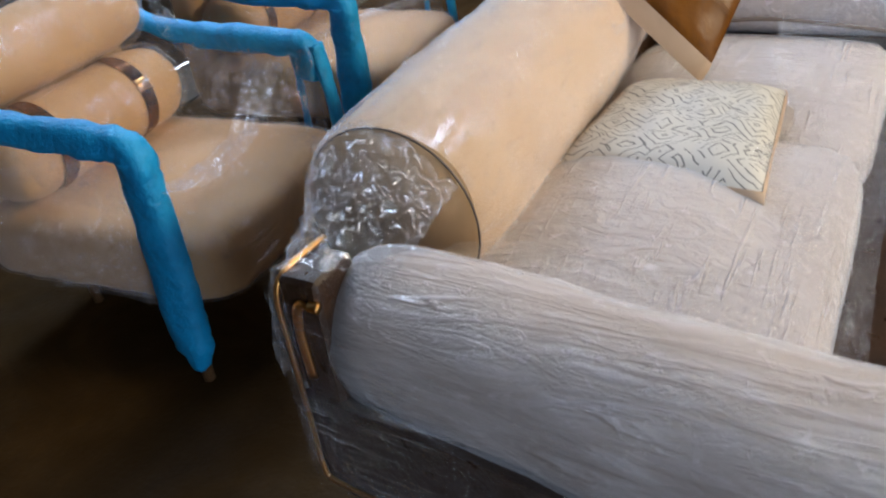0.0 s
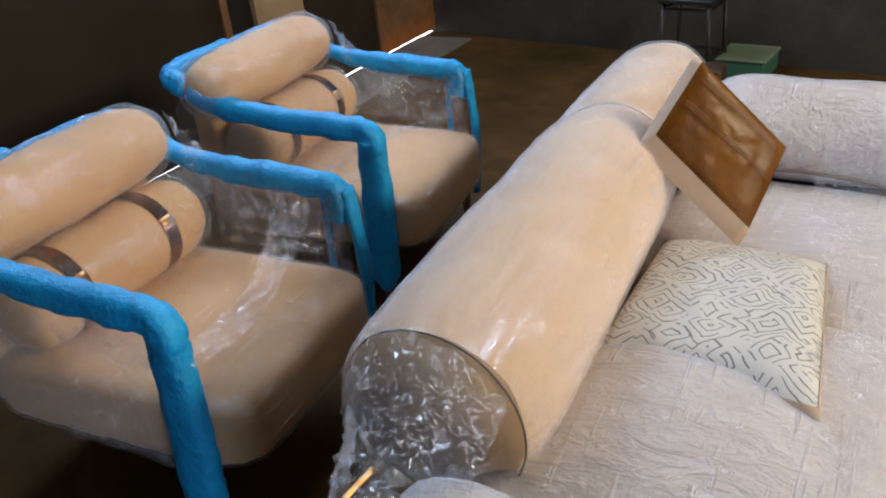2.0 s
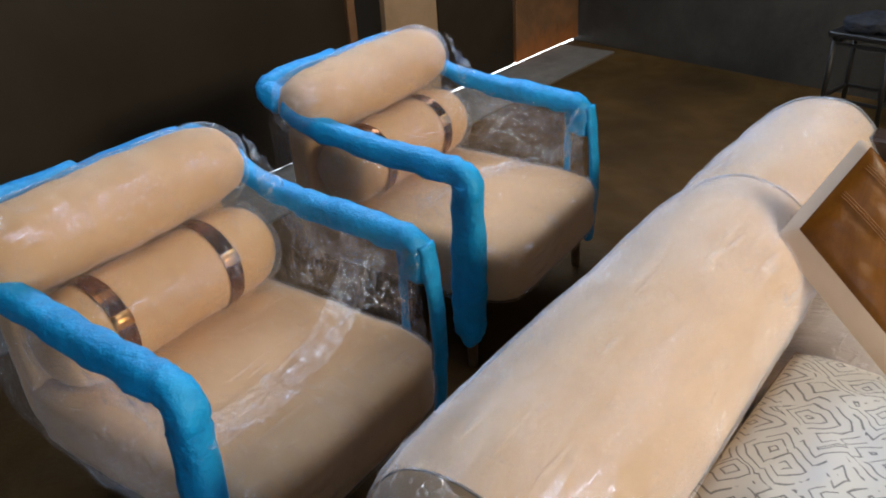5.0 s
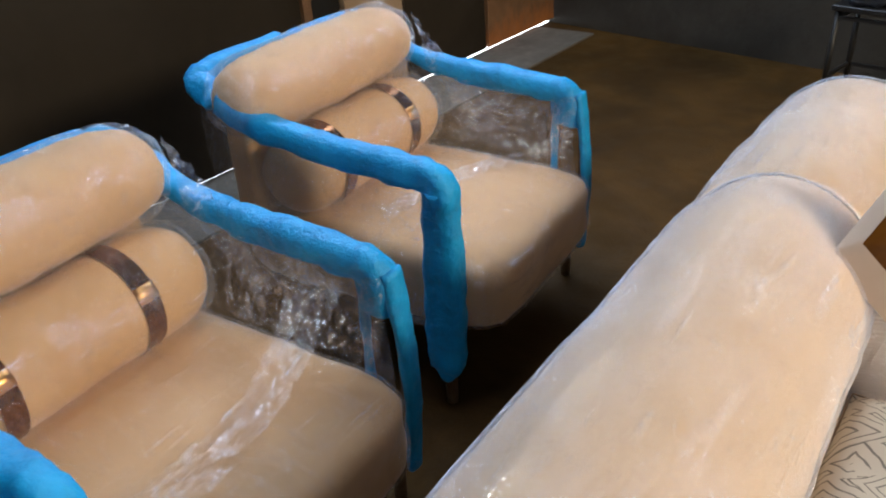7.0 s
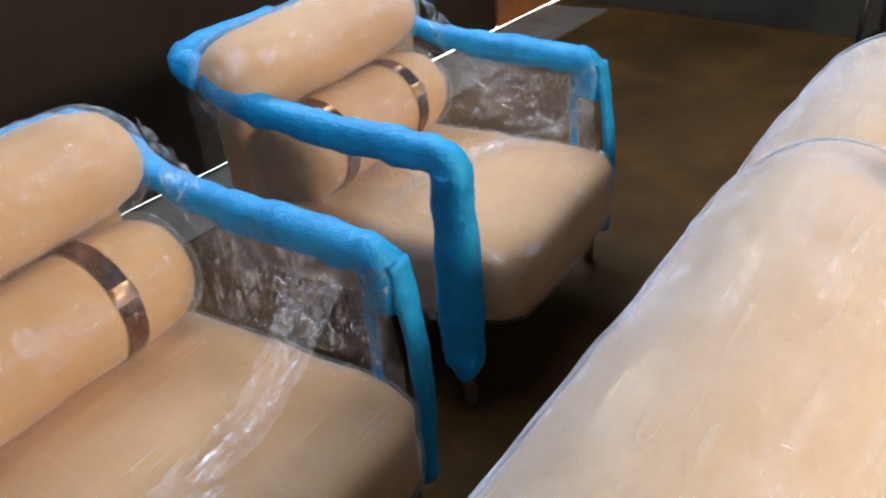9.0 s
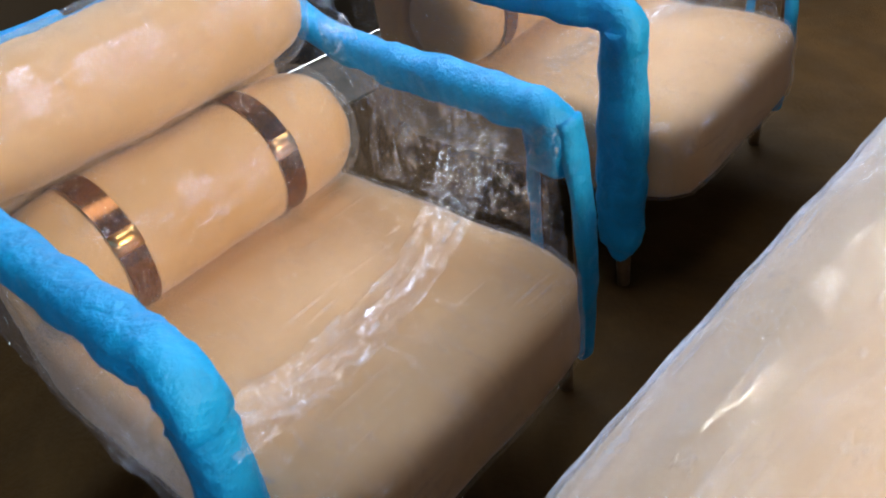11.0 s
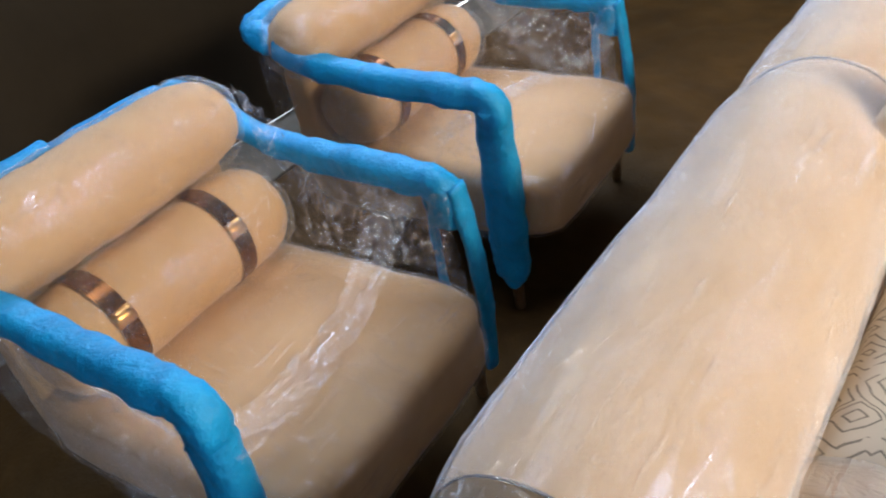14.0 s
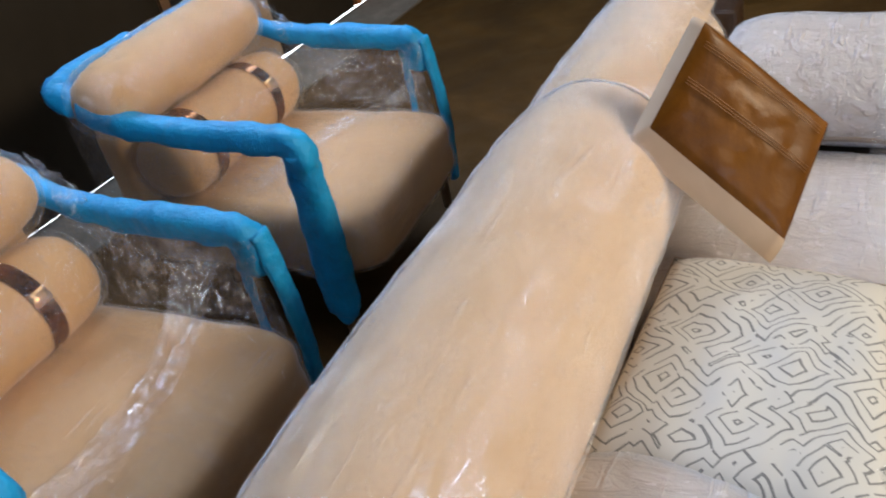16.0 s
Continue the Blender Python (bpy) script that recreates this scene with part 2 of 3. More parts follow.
def cushion(name, center, half, material, parent=None, label="", k=5.0, n=14, amp=0.004, size=0.12, seed=0.0, crown=0.0, grow=0.0):
    """A stuffed block with rounded edges: a superquadric on a cube grid, a little uneven. crown: how far the top bulges."""
    c = Vector(center)
    h = [v + grow for v in half]
    verts, index, faces = [], {}, []

    def vert(p):
        key = tuple(round(x, 5) for x in p)
        if key not in index:
            s = sum(abs(x) ** k for x in p) ** (-1 / k)
            q = Vector((p[0] * s * h[0], p[1] * s * h[1], p[2] * s * h[2]))
            nrm = Vector((p[0] / h[0], p[1] / h[1], p[2] / h[2])).normalized()
            w = c + q
            q += nrm * lump(w, amp, size, seed)
            q.z += crown * max(0, 1 - (q.x / h[0]) ** 2) * max(0, 1 - (q.y / h[1]) ** 2) * (1 if p[2] > 0 else 0)
            index[key] = len(verts)
            verts.append(c + q)
        return index[key]

    g = [math.tan(-math.pi / 4 + math.pi / 2 * i / n) for i in range(n + 1)]
    for ax in range(3):
        for sgn in (-1, 1):
            for i in range(n):
                for j in range(n):
                    quad = []
                    for a, b2 in ((i, j), (i + 1, j), (i + 1, j + 1), (i, j + 1)):
                        p = [0, 0, 0]
                        p[ax], p[(ax + 1) % 3], p[(ax + 2) % 3] = sgn, g[a], g[b2]
                        quad.append(vert(p))
                    faces.append(quad if sgn > 0 else quad[::-1])
    return mesh_object(name, verts, faces, material, parent, label)


def roll(name, a, b, rx, rz, material, parent=None, label="", k=9.0, amp=0.004, size=0.12, seed=0.0, around=40, along=30, arc=(0, 360), grow=0.0, flat_ends=False, taper=0.0):
    """A bolster from a to b: oval section (rx across, rz up), rounded ends."""
    a, b = Vector(a), Vector(b)
    d = (b - a).normalized()
    side = d.cross(Vector((0, 0, 1))).normalized()
    up = side.cross(d)
    a, b = a - d * grow, b + d * grow
    mid, halfl = (a + b) / 2, (b - a).length / 2
    rx, rz = rx + grow, rz + grow
    ss = [math.sin(-math.pi / 2 + math.pi * i / along) for i in range(along + 1)]
    full = arc[1] - arc[0] >= 360
    m = around if full else around + 1
    verts, faces = [], []
    for s in ss:
        f = 1 - taper * abs(s) ** 8 if flat_ends or taper else max(0.02, (1 - abs(s) ** k)) ** (1 / k * 2.2)
        for j in range(m):
            th = radians(arc[0] + (arc[1] - arc[0]) * j / around)
            o = side * math.cos(th) * rx + up * math.sin(th) * rz
            p = mid + d * s * halfl + o * f
            verts.append(p + o.normalized() * lump(p, amp, size, seed))
    for i in range(along):
        for j in range(around):
            j2 = (j + 1) % m
            faces.append([i * m + j, i * m + j2, (i + 1) * m + j2, (i + 1) * m + j])
    if full and not flat_ends:
        faces.append(list(range(m))[::-1])
        faces.append([along * m + j for j in range(m)])
    return mesh_object(name, verts, faces, material, parent, label)


def spline(points, n):
    """Points on a smooth line through the given ones."""
    pts = [Vector(p) for p in points]
    out = []
    for i in range(len(pts) - 1):
        p0, p1, p2, p3 = pts[max(i - 1, 0)], pts[i], pts[i + 1], pts[min(i + 2, len(pts) - 1)]
        for j in range(n):
            t = j / n
            out.append(0.5 * (2 * p1 + (p2 - p0) * t + (2 * p0 - 5 * p1 + 4 * p2 - p3) * t * t + (3 * p1 - p0 - 3 * p2 + p3) * t ** 3))
    return out + [pts[-1]]


def tube(name, line, widths, across, material, parent=None, label="", sides=14, k=3.5, amp=0.003, size=0.05, seed=0.0, cap=True):
    """A padded bar along a line: width along `across` and height in the plane square to it, per point."""
    verts, faces = [], []
    n = len(line)
    for i, p in enumerate(line):
        d = (line[min(i + 1, n - 1)] - line[max(i - 1, 0)]).normalized()
        ac = Vector(across[i]) if isinstance(across, list) else Vector(across)
        ac = (ac - d * ac.dot(d)).normalized()
        up = ac.cross(d)
        w, h = widths[i]
        for j in range(sides):
            th = 2 * math.pi * (j + 0.5) / sides
            c, s = math.cos(th), math.sin(th)
            q = (abs(c) ** k + abs(s) ** k) ** (-1 / k)
            o = ac * c * q * w / 2 + up * s * q * h / 2
            x = p + o
            verts.append(x + o.normalized() * lump(x, amp, size, seed))
    for i in range(n - 1):
        for j in range(sides):
            j2 = (j + 1) % sides
            faces.append([i * sides + j, i * sides + j2, (i + 1) * sides + j2, (i + 1) * sides + j])
    if cap:
        faces += [list(range(sides))[::-1], [(n - 1) * sides + j for j in range(sides)]]
    return mesh_object(name, verts, faces, material, parent, label)


def sheet(name, rows_of_points, material, parent=None, label="", amp=0.006, size=0.05, seed=0.0, sub=10):
    """A film stretched through rows of points, with creases."""
    lines = [spline(r, sub) for r in rows_of_points]
    cols = list(zip(*lines))
    full = [spline(c, sub) for c in cols]
    nx, ny = len(full), len(full[0])
    verts, faces = [], []
    for i in range(nx):
        for j in range(ny):
            p = full[i][j]
            q = Vector((p.x, p.y, p.z))
            du = (full[min(i + 1, nx - 1)][j] - full[max(i - 1, 0)][j])
            dv = (full[i][min(j + 1, ny - 1)] - full[i][max(j - 1, 0)])
            nrm = du.cross(dv)
            nrm = nrm.normalized() if nrm.length > 1e-9 else Vector((0, 0, 1))
            r = abs(noise.noise(q / size + Vector((seed, 0, seed)))) - 0.2
            verts.append(q + nrm * (amp * r * 2 + lump(q, amp * 0.6, size * 0.4, seed)))
    for i in range(nx - 1):
        for j in range(ny - 1):
            a = i * ny + j
            faces.append([a, a + 1, a + ny + 1, a + ny])
    return mesh_object(name, verts, faces, material, parent, label)


# ---- the room ----
FAR = lambda x: 5.36 - 0.155 * x
RX, RY, RZ = 6.2, -2.6, 3.3
GATE_TOP = 2.3


def prism(name, corners, z0, z1, material):
    bm = bmesh.new()
    lo = [bm.verts.new((x, y, z0)) for x, y in corners]
    hi = [bm.verts.new((x, y, z1)) for x, y in corners]
    n = len(corners)
    bm.faces.new(lo[::-1]), bm.faces.new(hi)
    for i in range(n):
        bm.faces.new((lo[i], lo[(i + 1) % n], hi[(i + 1) % n], hi[i]))
    return bm_object(name, bm, material)


tagged(prism("floor", [(-2.5, RY), (RX + 0.2, RY), (RX + 0.2, FAR(RX) + 0.2), (-2.5, FAR(0) + 0.7)], -0.15, 0, CONCRETE), "stained brown bare concrete floor", "floor", kind="structure")
outer = [(-0.15, RY), (RX + 0.2, RY), (RX + 0.2, FAR(RX) + 0.2), (-0.15, FAR(0) + 0.2)]
# unseen opening in the ceiling, added for the overhead fill lamp
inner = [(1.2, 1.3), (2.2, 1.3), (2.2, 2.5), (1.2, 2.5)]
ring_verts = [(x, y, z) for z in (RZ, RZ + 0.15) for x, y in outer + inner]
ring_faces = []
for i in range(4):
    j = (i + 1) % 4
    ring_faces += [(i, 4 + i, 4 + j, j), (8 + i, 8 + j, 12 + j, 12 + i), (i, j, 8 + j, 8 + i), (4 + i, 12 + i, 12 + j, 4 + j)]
tagged(mesh_object("ceiling", ring_verts, ring_faces, CEILING, smooth=False), "plain unseen cement ceiling with an opening added for a fill lamp", "ceiling", kind="structure")
def wall_pieces(name, pieces, label):
    w = tagged(new(name), label, "wall", kind="structure")
    for corners, z0, z1 in pieces:
        prism("wall_part", corners, z0, z1, PLASTER).parent = w
    return w


def strip(x0, x1):
    return [(x0, FAR(x0)), (x1, FAR(x1)), (x1, FAR(x1) + 0.2), (x0, FAR(x0) + 0.2)]


def strip_east(y0, y1):
    return [(RX, y0), (RX + 0.2, y0), (RX + 0.2, y1), (RX, y1)]


def strip_south(x0, x1):
    return [(x0, RY - 0.2), (x1, RY - 0.2), (x1, RY), (x0, RY)]


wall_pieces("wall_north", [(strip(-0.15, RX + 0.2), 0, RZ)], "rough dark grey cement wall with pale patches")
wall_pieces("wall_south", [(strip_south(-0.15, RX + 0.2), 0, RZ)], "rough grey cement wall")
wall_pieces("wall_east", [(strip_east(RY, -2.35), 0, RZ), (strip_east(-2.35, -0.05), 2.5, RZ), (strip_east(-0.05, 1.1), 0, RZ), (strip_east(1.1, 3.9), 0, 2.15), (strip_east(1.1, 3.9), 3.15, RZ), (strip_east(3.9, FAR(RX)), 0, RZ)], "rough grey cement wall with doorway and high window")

def gate():
    """A steel gate along x = 0, its leaves hung a little above the floor so that daylight shows below."""
    g = tagged(new("steel_gate"), "brown painted steel gate with daylight under it, opening over it added", "gate", kind="structure")
    leaves = [("gate_leaf", -2.6, 3.28, GATE, 0.0), ("gate_recess", 3.28, 3.53, BLACK, -0.05), ("tan_panel", 3.53, 3.93, GATE_TAN, -0.02),
              ("gate_leaf", 3.93, 4.615, GATE, -0.01), ("gate_leaf", 4.64, 5.355, RUST, -0.006)]
    for name, y0, y1, m, x in leaves:
        box(name, (x - 0.045, y0, 0.032), (x, y1, GATE_TOP), m, g, bevel=0.004)
    box("gate_post", (-0.06, 3.24, 0.036), (0.02, 3.29, GATE_TOP), RUST, g)
    # dark gap between two leaves, drawn as a black strip
    box("leaf_gap", (-0.05, 4.615, 0.036), (-0.03, 4.64, GATE_TOP), BLACK, g)
    # unseen opening over the leaves, added for the cool lamp there
    box("added_lintel", (-0.06, -2.6, 3.24), (0.0, 5.36, RZ), GATE, g)
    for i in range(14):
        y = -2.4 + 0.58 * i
        box("added_transom_bar", (-0.035, y, GATE_TOP), (-0.015, y + 0.02, 3.24), BLACK, g, bevel=0)
    box("hinge", (-0.01, 5.28, 0.30), (0.03, 5.34, 0.42), BLACK, g)
    box("hinge", (-0.01, 5.28, 1.70), (0.03, 5.34, 1.82), BLACK, g)
    return g


gate()
# real ledge; its pale colour partly holds the daylight from the gate gap
tagged(box("threshold", (-0.04, -2.55, 0.0), (0.36, 5.2, 0.014), worn("pale_lit_cement", (0.10, 0.085, 0.068), (0.15, 0.13, 0.105), (0.21, 0.185, 0.15), 0.6, 3, 60, 0.3), bevel=0.005), "low worn cement threshold along the gate", "threshold", kind="structure")
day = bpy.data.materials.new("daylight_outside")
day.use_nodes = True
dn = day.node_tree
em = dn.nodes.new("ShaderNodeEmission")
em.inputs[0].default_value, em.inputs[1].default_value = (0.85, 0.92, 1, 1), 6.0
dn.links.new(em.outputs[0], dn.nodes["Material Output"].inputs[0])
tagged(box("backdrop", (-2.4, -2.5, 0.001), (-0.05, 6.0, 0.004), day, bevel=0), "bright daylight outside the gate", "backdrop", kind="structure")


# ---- armchairs ----
def armchair(crumpled):
    ch = tagged(new("armchair"), "beige velvet armchair wrapped in clear film, blue foam on arms", "armchair", group="wrapped armchairs")
    cushion("seat", (0.015, 0, 0.302), (0.41, 0.322, 0.10), CHAIR_FABRIC, ch, k=7, amp=0.006, size=0.2, crown=0.018)
    cushion("back", (-0.33, 0, 0.45), (0.055, 0.31, 0.26), CHAIR_FABRIC, ch, k=6, amp=0.004)
    b = roll("bolster", (-0.18, -0.315, 0.52), (-0.18, 0.305, 0.52), 0.115, 0.112, CHAIR_FABRIC, ch, k=8, amp=0.004, seed=2)
    for y in (-0.182, 0.125):
        s = roll("strap", (-0.18, y - 0.022, 0.52), (-0.18, y + 0.022, 0.52), 0.1195, 0.1165, STRAP, ch, "dark brown glossy strap", amp=0.001, along=4, flat_ends=True)
        # warm reflection on the strap, put in as a brass-coloured plate
        line = [Vector((-0.18 + 0.1215 * math.cos(t), y, 0.52 + 0.1185 * math.sin(t))) for t in [radians(a) for a in (18, 26, 34)]]
        tube("strap_glint", line, [(0.046, 0.006)] * 3, (0, 1, 0), GOLD, s, "warm reflection drawn as a small brass-coloured plate", sides=8, amp=0)
    roll("headrest", (-0.275, -0.365, 0.725), (-0.275, 0.340, 0.725), 0.115, 0.10, CHAIR_FABRIC, ch, "cylindrical beige velvet headrest roll", k=7, amp=0.007, size=0.16, seed=5)
    # the padded frame: up one front post, back along the arm and round behind; the far sleeve is flatter and open
    for s in (-1, 1):
        y, dz = (0.330, 0.0) if s < 0 else (0.362, -0.024)
        arm = spline([(0.300, s * y, 0.535 + dz), (0.312, s * y, 0.590 + dz), (0.290, s * y, 0.622 + dz), (0.24, s * y, 0.630 + dz), (0.09, s * y, 0.640 + dz), (-0.06, s * y, 0.652 + dz),
                      (-0.22, s * (y + 0.005), 0.683 + dz), (-0.34, s * (y + 0.006), 0.735 + dz * 0.5), (-0.400, s * 0.325, 0.762), (-0.425, s * 0.24, 0.768), (-0.428, 0.0, 0.768)], 5)
        n = len(arm)
        thick = [(0.068, 0.072) if s < 0 or i < 22 else (0.062, 0.072 - 0.034 * min(1, (i - 22) / 12)) for i in range(n)]
        tube("arm_padding", arm, thick, [(0, 1, 0) if i < n - 16 else (0.5, s * 0.5, 0) if i < n - 9 else (1, 0, 0) for i in range(n)], FOAM, ch, "blue foam sleeve on the arm", amp=0.007, size=0.055, seed=s)
        if s < 0:
            post = spline([(0.304, -y, 0.60), (0.302, -y, 0.45), (0.298, -(y + 0.004), 0.28), (0.296, -(y + 0.006), 0.16), (0.292, -(y + 0.006), 0.045 if crumpled else 0.085)], 5)
            n = len(post)
            tube("post_padding", post, [(0.064, 0.085 + 0.018 * math.sin(3.1 * i / (n - 1))) if i < n - 3 else (0.05, 0.075 - 0.012 * (i - n + 4)) for i in range(n)], (0, 1, 0), FOAM, ch, "blue foam sleeve on the front post", amp=0.006, size=0.06, seed=3 + s)
        else:
            # an open sleeve: a strip of foam on the front of the post and one behind it
            for x0, x1, w, z0 in ((0.338, 0.362, 0.056, 0.12), (0.262, 0.258, 0.014, 0.17)):
                post = spline([(x0, y, 0.60), (x0 + 0.6 * (x1 - x0), y, 0.47), (x1, y - 0.004, 0.32), (x1 - 0.014, y - 0.006, z0)], 6)
                n = len(post)
                tube("post_padding", post, [(w * (1 - 0.3 * i / n), 0.022) for i in range(n)], (0, 1, 0), FOAM, ch, "thin blue foam strip on the front post", amp=0.004, size=0.05, seed=5 + x0)
            box("post", (0.337, y - 0.010, 0.13), (0.349, y + 0.010, 0.585), WOOD, ch, "dark wooden arm post", bevel=0.003)
        for x, h in ((0.296, 0.14), (-0.26, 0.23)):
            bm = bmesh.new()
            bmesh.ops.create_cone(bm, cap_ends=True, segments=16, radius1=0.014, radius2=0.019, depth=h)
            bmesh.ops.translate(bm, verts=bm.verts, vec=(x, s * (y if x > 0 else 0.12), h / 2))
            bm_object("leg", bm, WOOD, ch, "turned wooden leg", smooth=True)
    # film over the chair
    cushion("seat_film", (0.015, 0, 0.302), (0.41, 0.322, 0.10), FILM, ch, "clear stretch film over the seat", k=7, amp=0.006, size=0.2, crown=0.018, grow=0.006, n=14)
    roll("bolster_film", (-0.18, -0.315, 0.52), (-0.18, 0.305, 0.52), 0.115, 0.112, FILM_ROLL, ch, "clear stretch film round the bolster", k=8, amp=0.007, size=0.07, seed=4, grow=0.012)
    roll("headrest_film", (-0.275, -0.365, 0.725), (-0.275, 0.340, 0.725), 0.115, 0.10, FILM_ROLL, ch, "clear stretch film round the headrest", k=7, amp=0.008, size=0.075, seed=5, grow=0.013)
    for s in (-1, 1):
        sheet("side_film", [[(0.31, s * 0.35, 0.58), (0.1, s * 0.345, 0.60), (-0.15, s * 0.35, 0.64), (-0.40, s * 0.34, 0.72)],
                            [(0.33, s * 0.345, 0.38), (0.1, s * 0.335, 0.37), (-0.15, s * 0.335, 0.40), (-0.42, s * 0.33, 0.44)],
                            [(0.33, s * 0.335, 0.22), (0.1, s * 0.333, 0.22), (-0.15, s * 0.333, 0.23), (-0.42, s * 0.31, 0.26)]], FILM, ch, "clear stretch film on the side", amp=0.008, size=0.09, seed=s * 3, sub=8)
        sheet("arm_film", [[(0.34, s * 0.33, 0.60), (0.1, s * 0.332, 0.60), (-0.06, s * 0.335, 0.62)],
                           [(0.34, s * 0.315, 0.50), (0.1, s * 0.31, 0.50), (-0.06, s * 0.31, 0.52)],
                           [(0.34, s * 0.29, 0.425), (0.1, s * 0.285, 0.435), (-0.06, s * 0.285, 0.435)]], FILM_CRUMPLED if s > 0 and crumpled else FILM, ch, "crumpled film between arm and seat", amp=0.014, size=0.05, seed=9 + s, sub=10)
    if crumpled:
        sheet("film_fold", [[(0.36, -0.33, 0.52), (0.30, -0.12, 0.437), (0.26, 0.12, 0.44), (0.25, 0.32, 0.56)],
                            [(0.31, -0.33, 0.53), (0.25, -0.12, 0.440), (0.21, 0.12, 0.443), (0.19, 0.32, 0.57)],
                            [(0.26, -0.33, 0.52), (0.20, -0.12, 0.440), (0.17, 0.12, 0.440), (0.13, 0.32, 0.56)]], FILM_THICK, ch, "gathered band of film across the seat", amp=0.010, size=0.035, seed=3, sub=12)
    else:
        sheet("film_fold", [[(0.02, -0.20, 0.432), (0.08, 0.10, 0.433), (0.20, 0.26, 0.44), (0.31, 0.335, 0.50)],
                            [(0.05, -0.22, 0.432), (0.11, 0.10, 0.435), (0.24, 0.26, 0.445), (0.32, 0.34, 0.52)],
                            [(0.08, -0.24, 0.430), (0.15, 0.10, 0.430), (0.27, 0.27, 0.43), (0.33, 0.34, 0.48)]], FILM_THICK, ch, "gathered film drawn to the front post", amp=0.008, size=0.035, seed=13, sub=12)
    sheet("headrest_fold", [[(-0.20, 0.33, 0.80), (-0.15, 0.36, 0.72), (-0.08, 0.35, 0.64)],
                            [(-0.16, 0.32, 0.74), (-0.11, 0.345, 0.66), (0.00, 0.335, 0.58)],
                            [(-0.13, 0.30, 0.66), (-0.06, 0.32, 0.55), (0.04, 0.31, 0.45)]], FILM_THICK, ch, "gathered film hanging from the headrest end", amp=0.014, size=0.04, seed=31, sub=10)
    return ch


armchair(True).matrix_basis = pose(1.475, 1.355, 0, 0, 0, 5.1)
armchair(False).matrix_basis = pose(1.313, 2.368, 0, 0, 0, 5.6)


# ---- sofa ----
def ring(name, center, rx, rz, r, material, parent, tilt=0.0, arc=(0, 360)):
    pts = [Vector(center) + Vector((rx * math.cos(radians(a)), tilt * math.cos(radians(a)), rz * math.sin(radians(a)))) for a in range(arc[0], arc[1] + 1, 8)]
    return tube(name, pts, [(r, r)] * len(pts), (0, 1, 0), material, parent, sides=6, k=2, amp=0, cap=False)


def sofa():
    so = tagged(new("sofa"), "long cream velvet sofa with roll back, wrapped in clear film", "sofa")
    # base with end panels
    box("base", (2.42, 0.775, 0.18), (3.30, 2.93, 0.255), BASE_BROWN, so, "dark brown leather base", bevel=0.012, segs=3)
    prism("end_panel", [(2.47, 0.738), (3.34, 0.632), (3.34, 0.665), (2.47, 0.77)], 0.20, 0.405, BASE_BROWN).parent = so
    prism("end_panel", [(2.47, 2.90), (3.34, 2.94), (3.34, 2.97), (2.47, 2.93)], 0.20, 0.405, BASE_BROWN).parent = so
    for y in (0.745, 2.845):
        box("corner_post", (2.425, y, 0.20), (2.50, y + 0.10, 0.628), BASE_BROWN, so, "dark brown leather corner post", bevel=0.018, segs=3)
    box("back_panel", (2.40, 0.76, 0.20), (2.44, 2.95, 0.40), BASE_BROWN, so, "dark brown leather back panel", bevel=0.01, segs=2)
    trim = spline([(3.32, 0.630, 0.225), (2.9, 0.681, 0.222), (2.6, 0.718, 0.222), (2.455, 0.736, 0.222), (2.425, 0.740, 0.24), (2.423, 0.742, 0.35), (2.423, 0.742, 0.52), (2.424, 0.745, 0.60), (2.432, 0.775, 0.628), (2.438, 0.86, 0.63)], 6)
    tube("trim", trim, [(0.010, 0.010)] * len(trim), (0.7, 0.7, 0.1), GOLD, so, "thin brass edge trim", sides=8, k=2, amp=0)
    trim = spline([(2.50, 0.741, 0.59), (2.463, 0.743, 0.585), (2.452, 0.742, 0.54), (2.455, 0.741, 0.45)], 6)
    tube("trim", trim, [(0.018, 0.012)] * len(trim), (1, 0, 0.1), GOLD, so, "thin brass edge trim", sides=8, k=2, amp=0)
    for x in (2.5, 3.04):
        for y in (0.85, 2.85):
            bm = bmesh.new()
            bmesh.ops.create_cone(bm, cap_ends=True, segments=16, radius1=0.018, radius2=0.028, depth=0.20)
            bmesh.ops.translate(bm, verts=bm.verts, vec=(x, y, 0.10))
            bm_object("leg", bm, GOLD, so, "tapered brass leg", smooth=True)
    # arms
    roll("arm", (2.49, 0.862, 0.48), (3.40, 0.75, 0.47), 0.12, 0.14, SOFA_FABRIC, so, "round cream velvet arm", k=10, amp=0.006, size=0.2, seed=1)
    roll("arm", (2.50, 2.74, 0.49), (3.36, 2.78, 0.48), 0.145, 0.15, SOFA_FABRIC, so, "round cream velvet arm", k=10, amp=0.006, size=0.2, seed=2)
    # seat
    cushion("seat_cushion", (2.79, 1.40, 0.318), (0.35, 0.45, 0.08), SOFA_FABRIC, so, k=6, amp=0.005, size=0.2, crown=0.085)
    cushion("seat_cushion", (2.79, 2.26, 0.275), (0.35, 0.41, 0.08), SOFA_FABRIC, so, k=6, amp=0.005, size=0.2, crown=0.025, seed=2)
    # roll back in two lengths
    a, m1, m2, b = (2.378, 1.125, 0.503), (2.318, 2.30, 0.503), (2.305, 2.31, 0.503), (2.285, 2.95, 0.503)
    roll("back_roll", a, m1, 0.201, 0.203, SOFA_FABRIC, so, "long round back bolster", amp=0.006, size=0.25, seed=1, around=48, along=44, taper=0.10)
    roll("back_roll", m2, b, 0.19, 0.19, SOFA_FABRIC, so, "long round back bolster", amp=0.006, size=0.25, seed=6, around=48, along=30, taper=0.06)
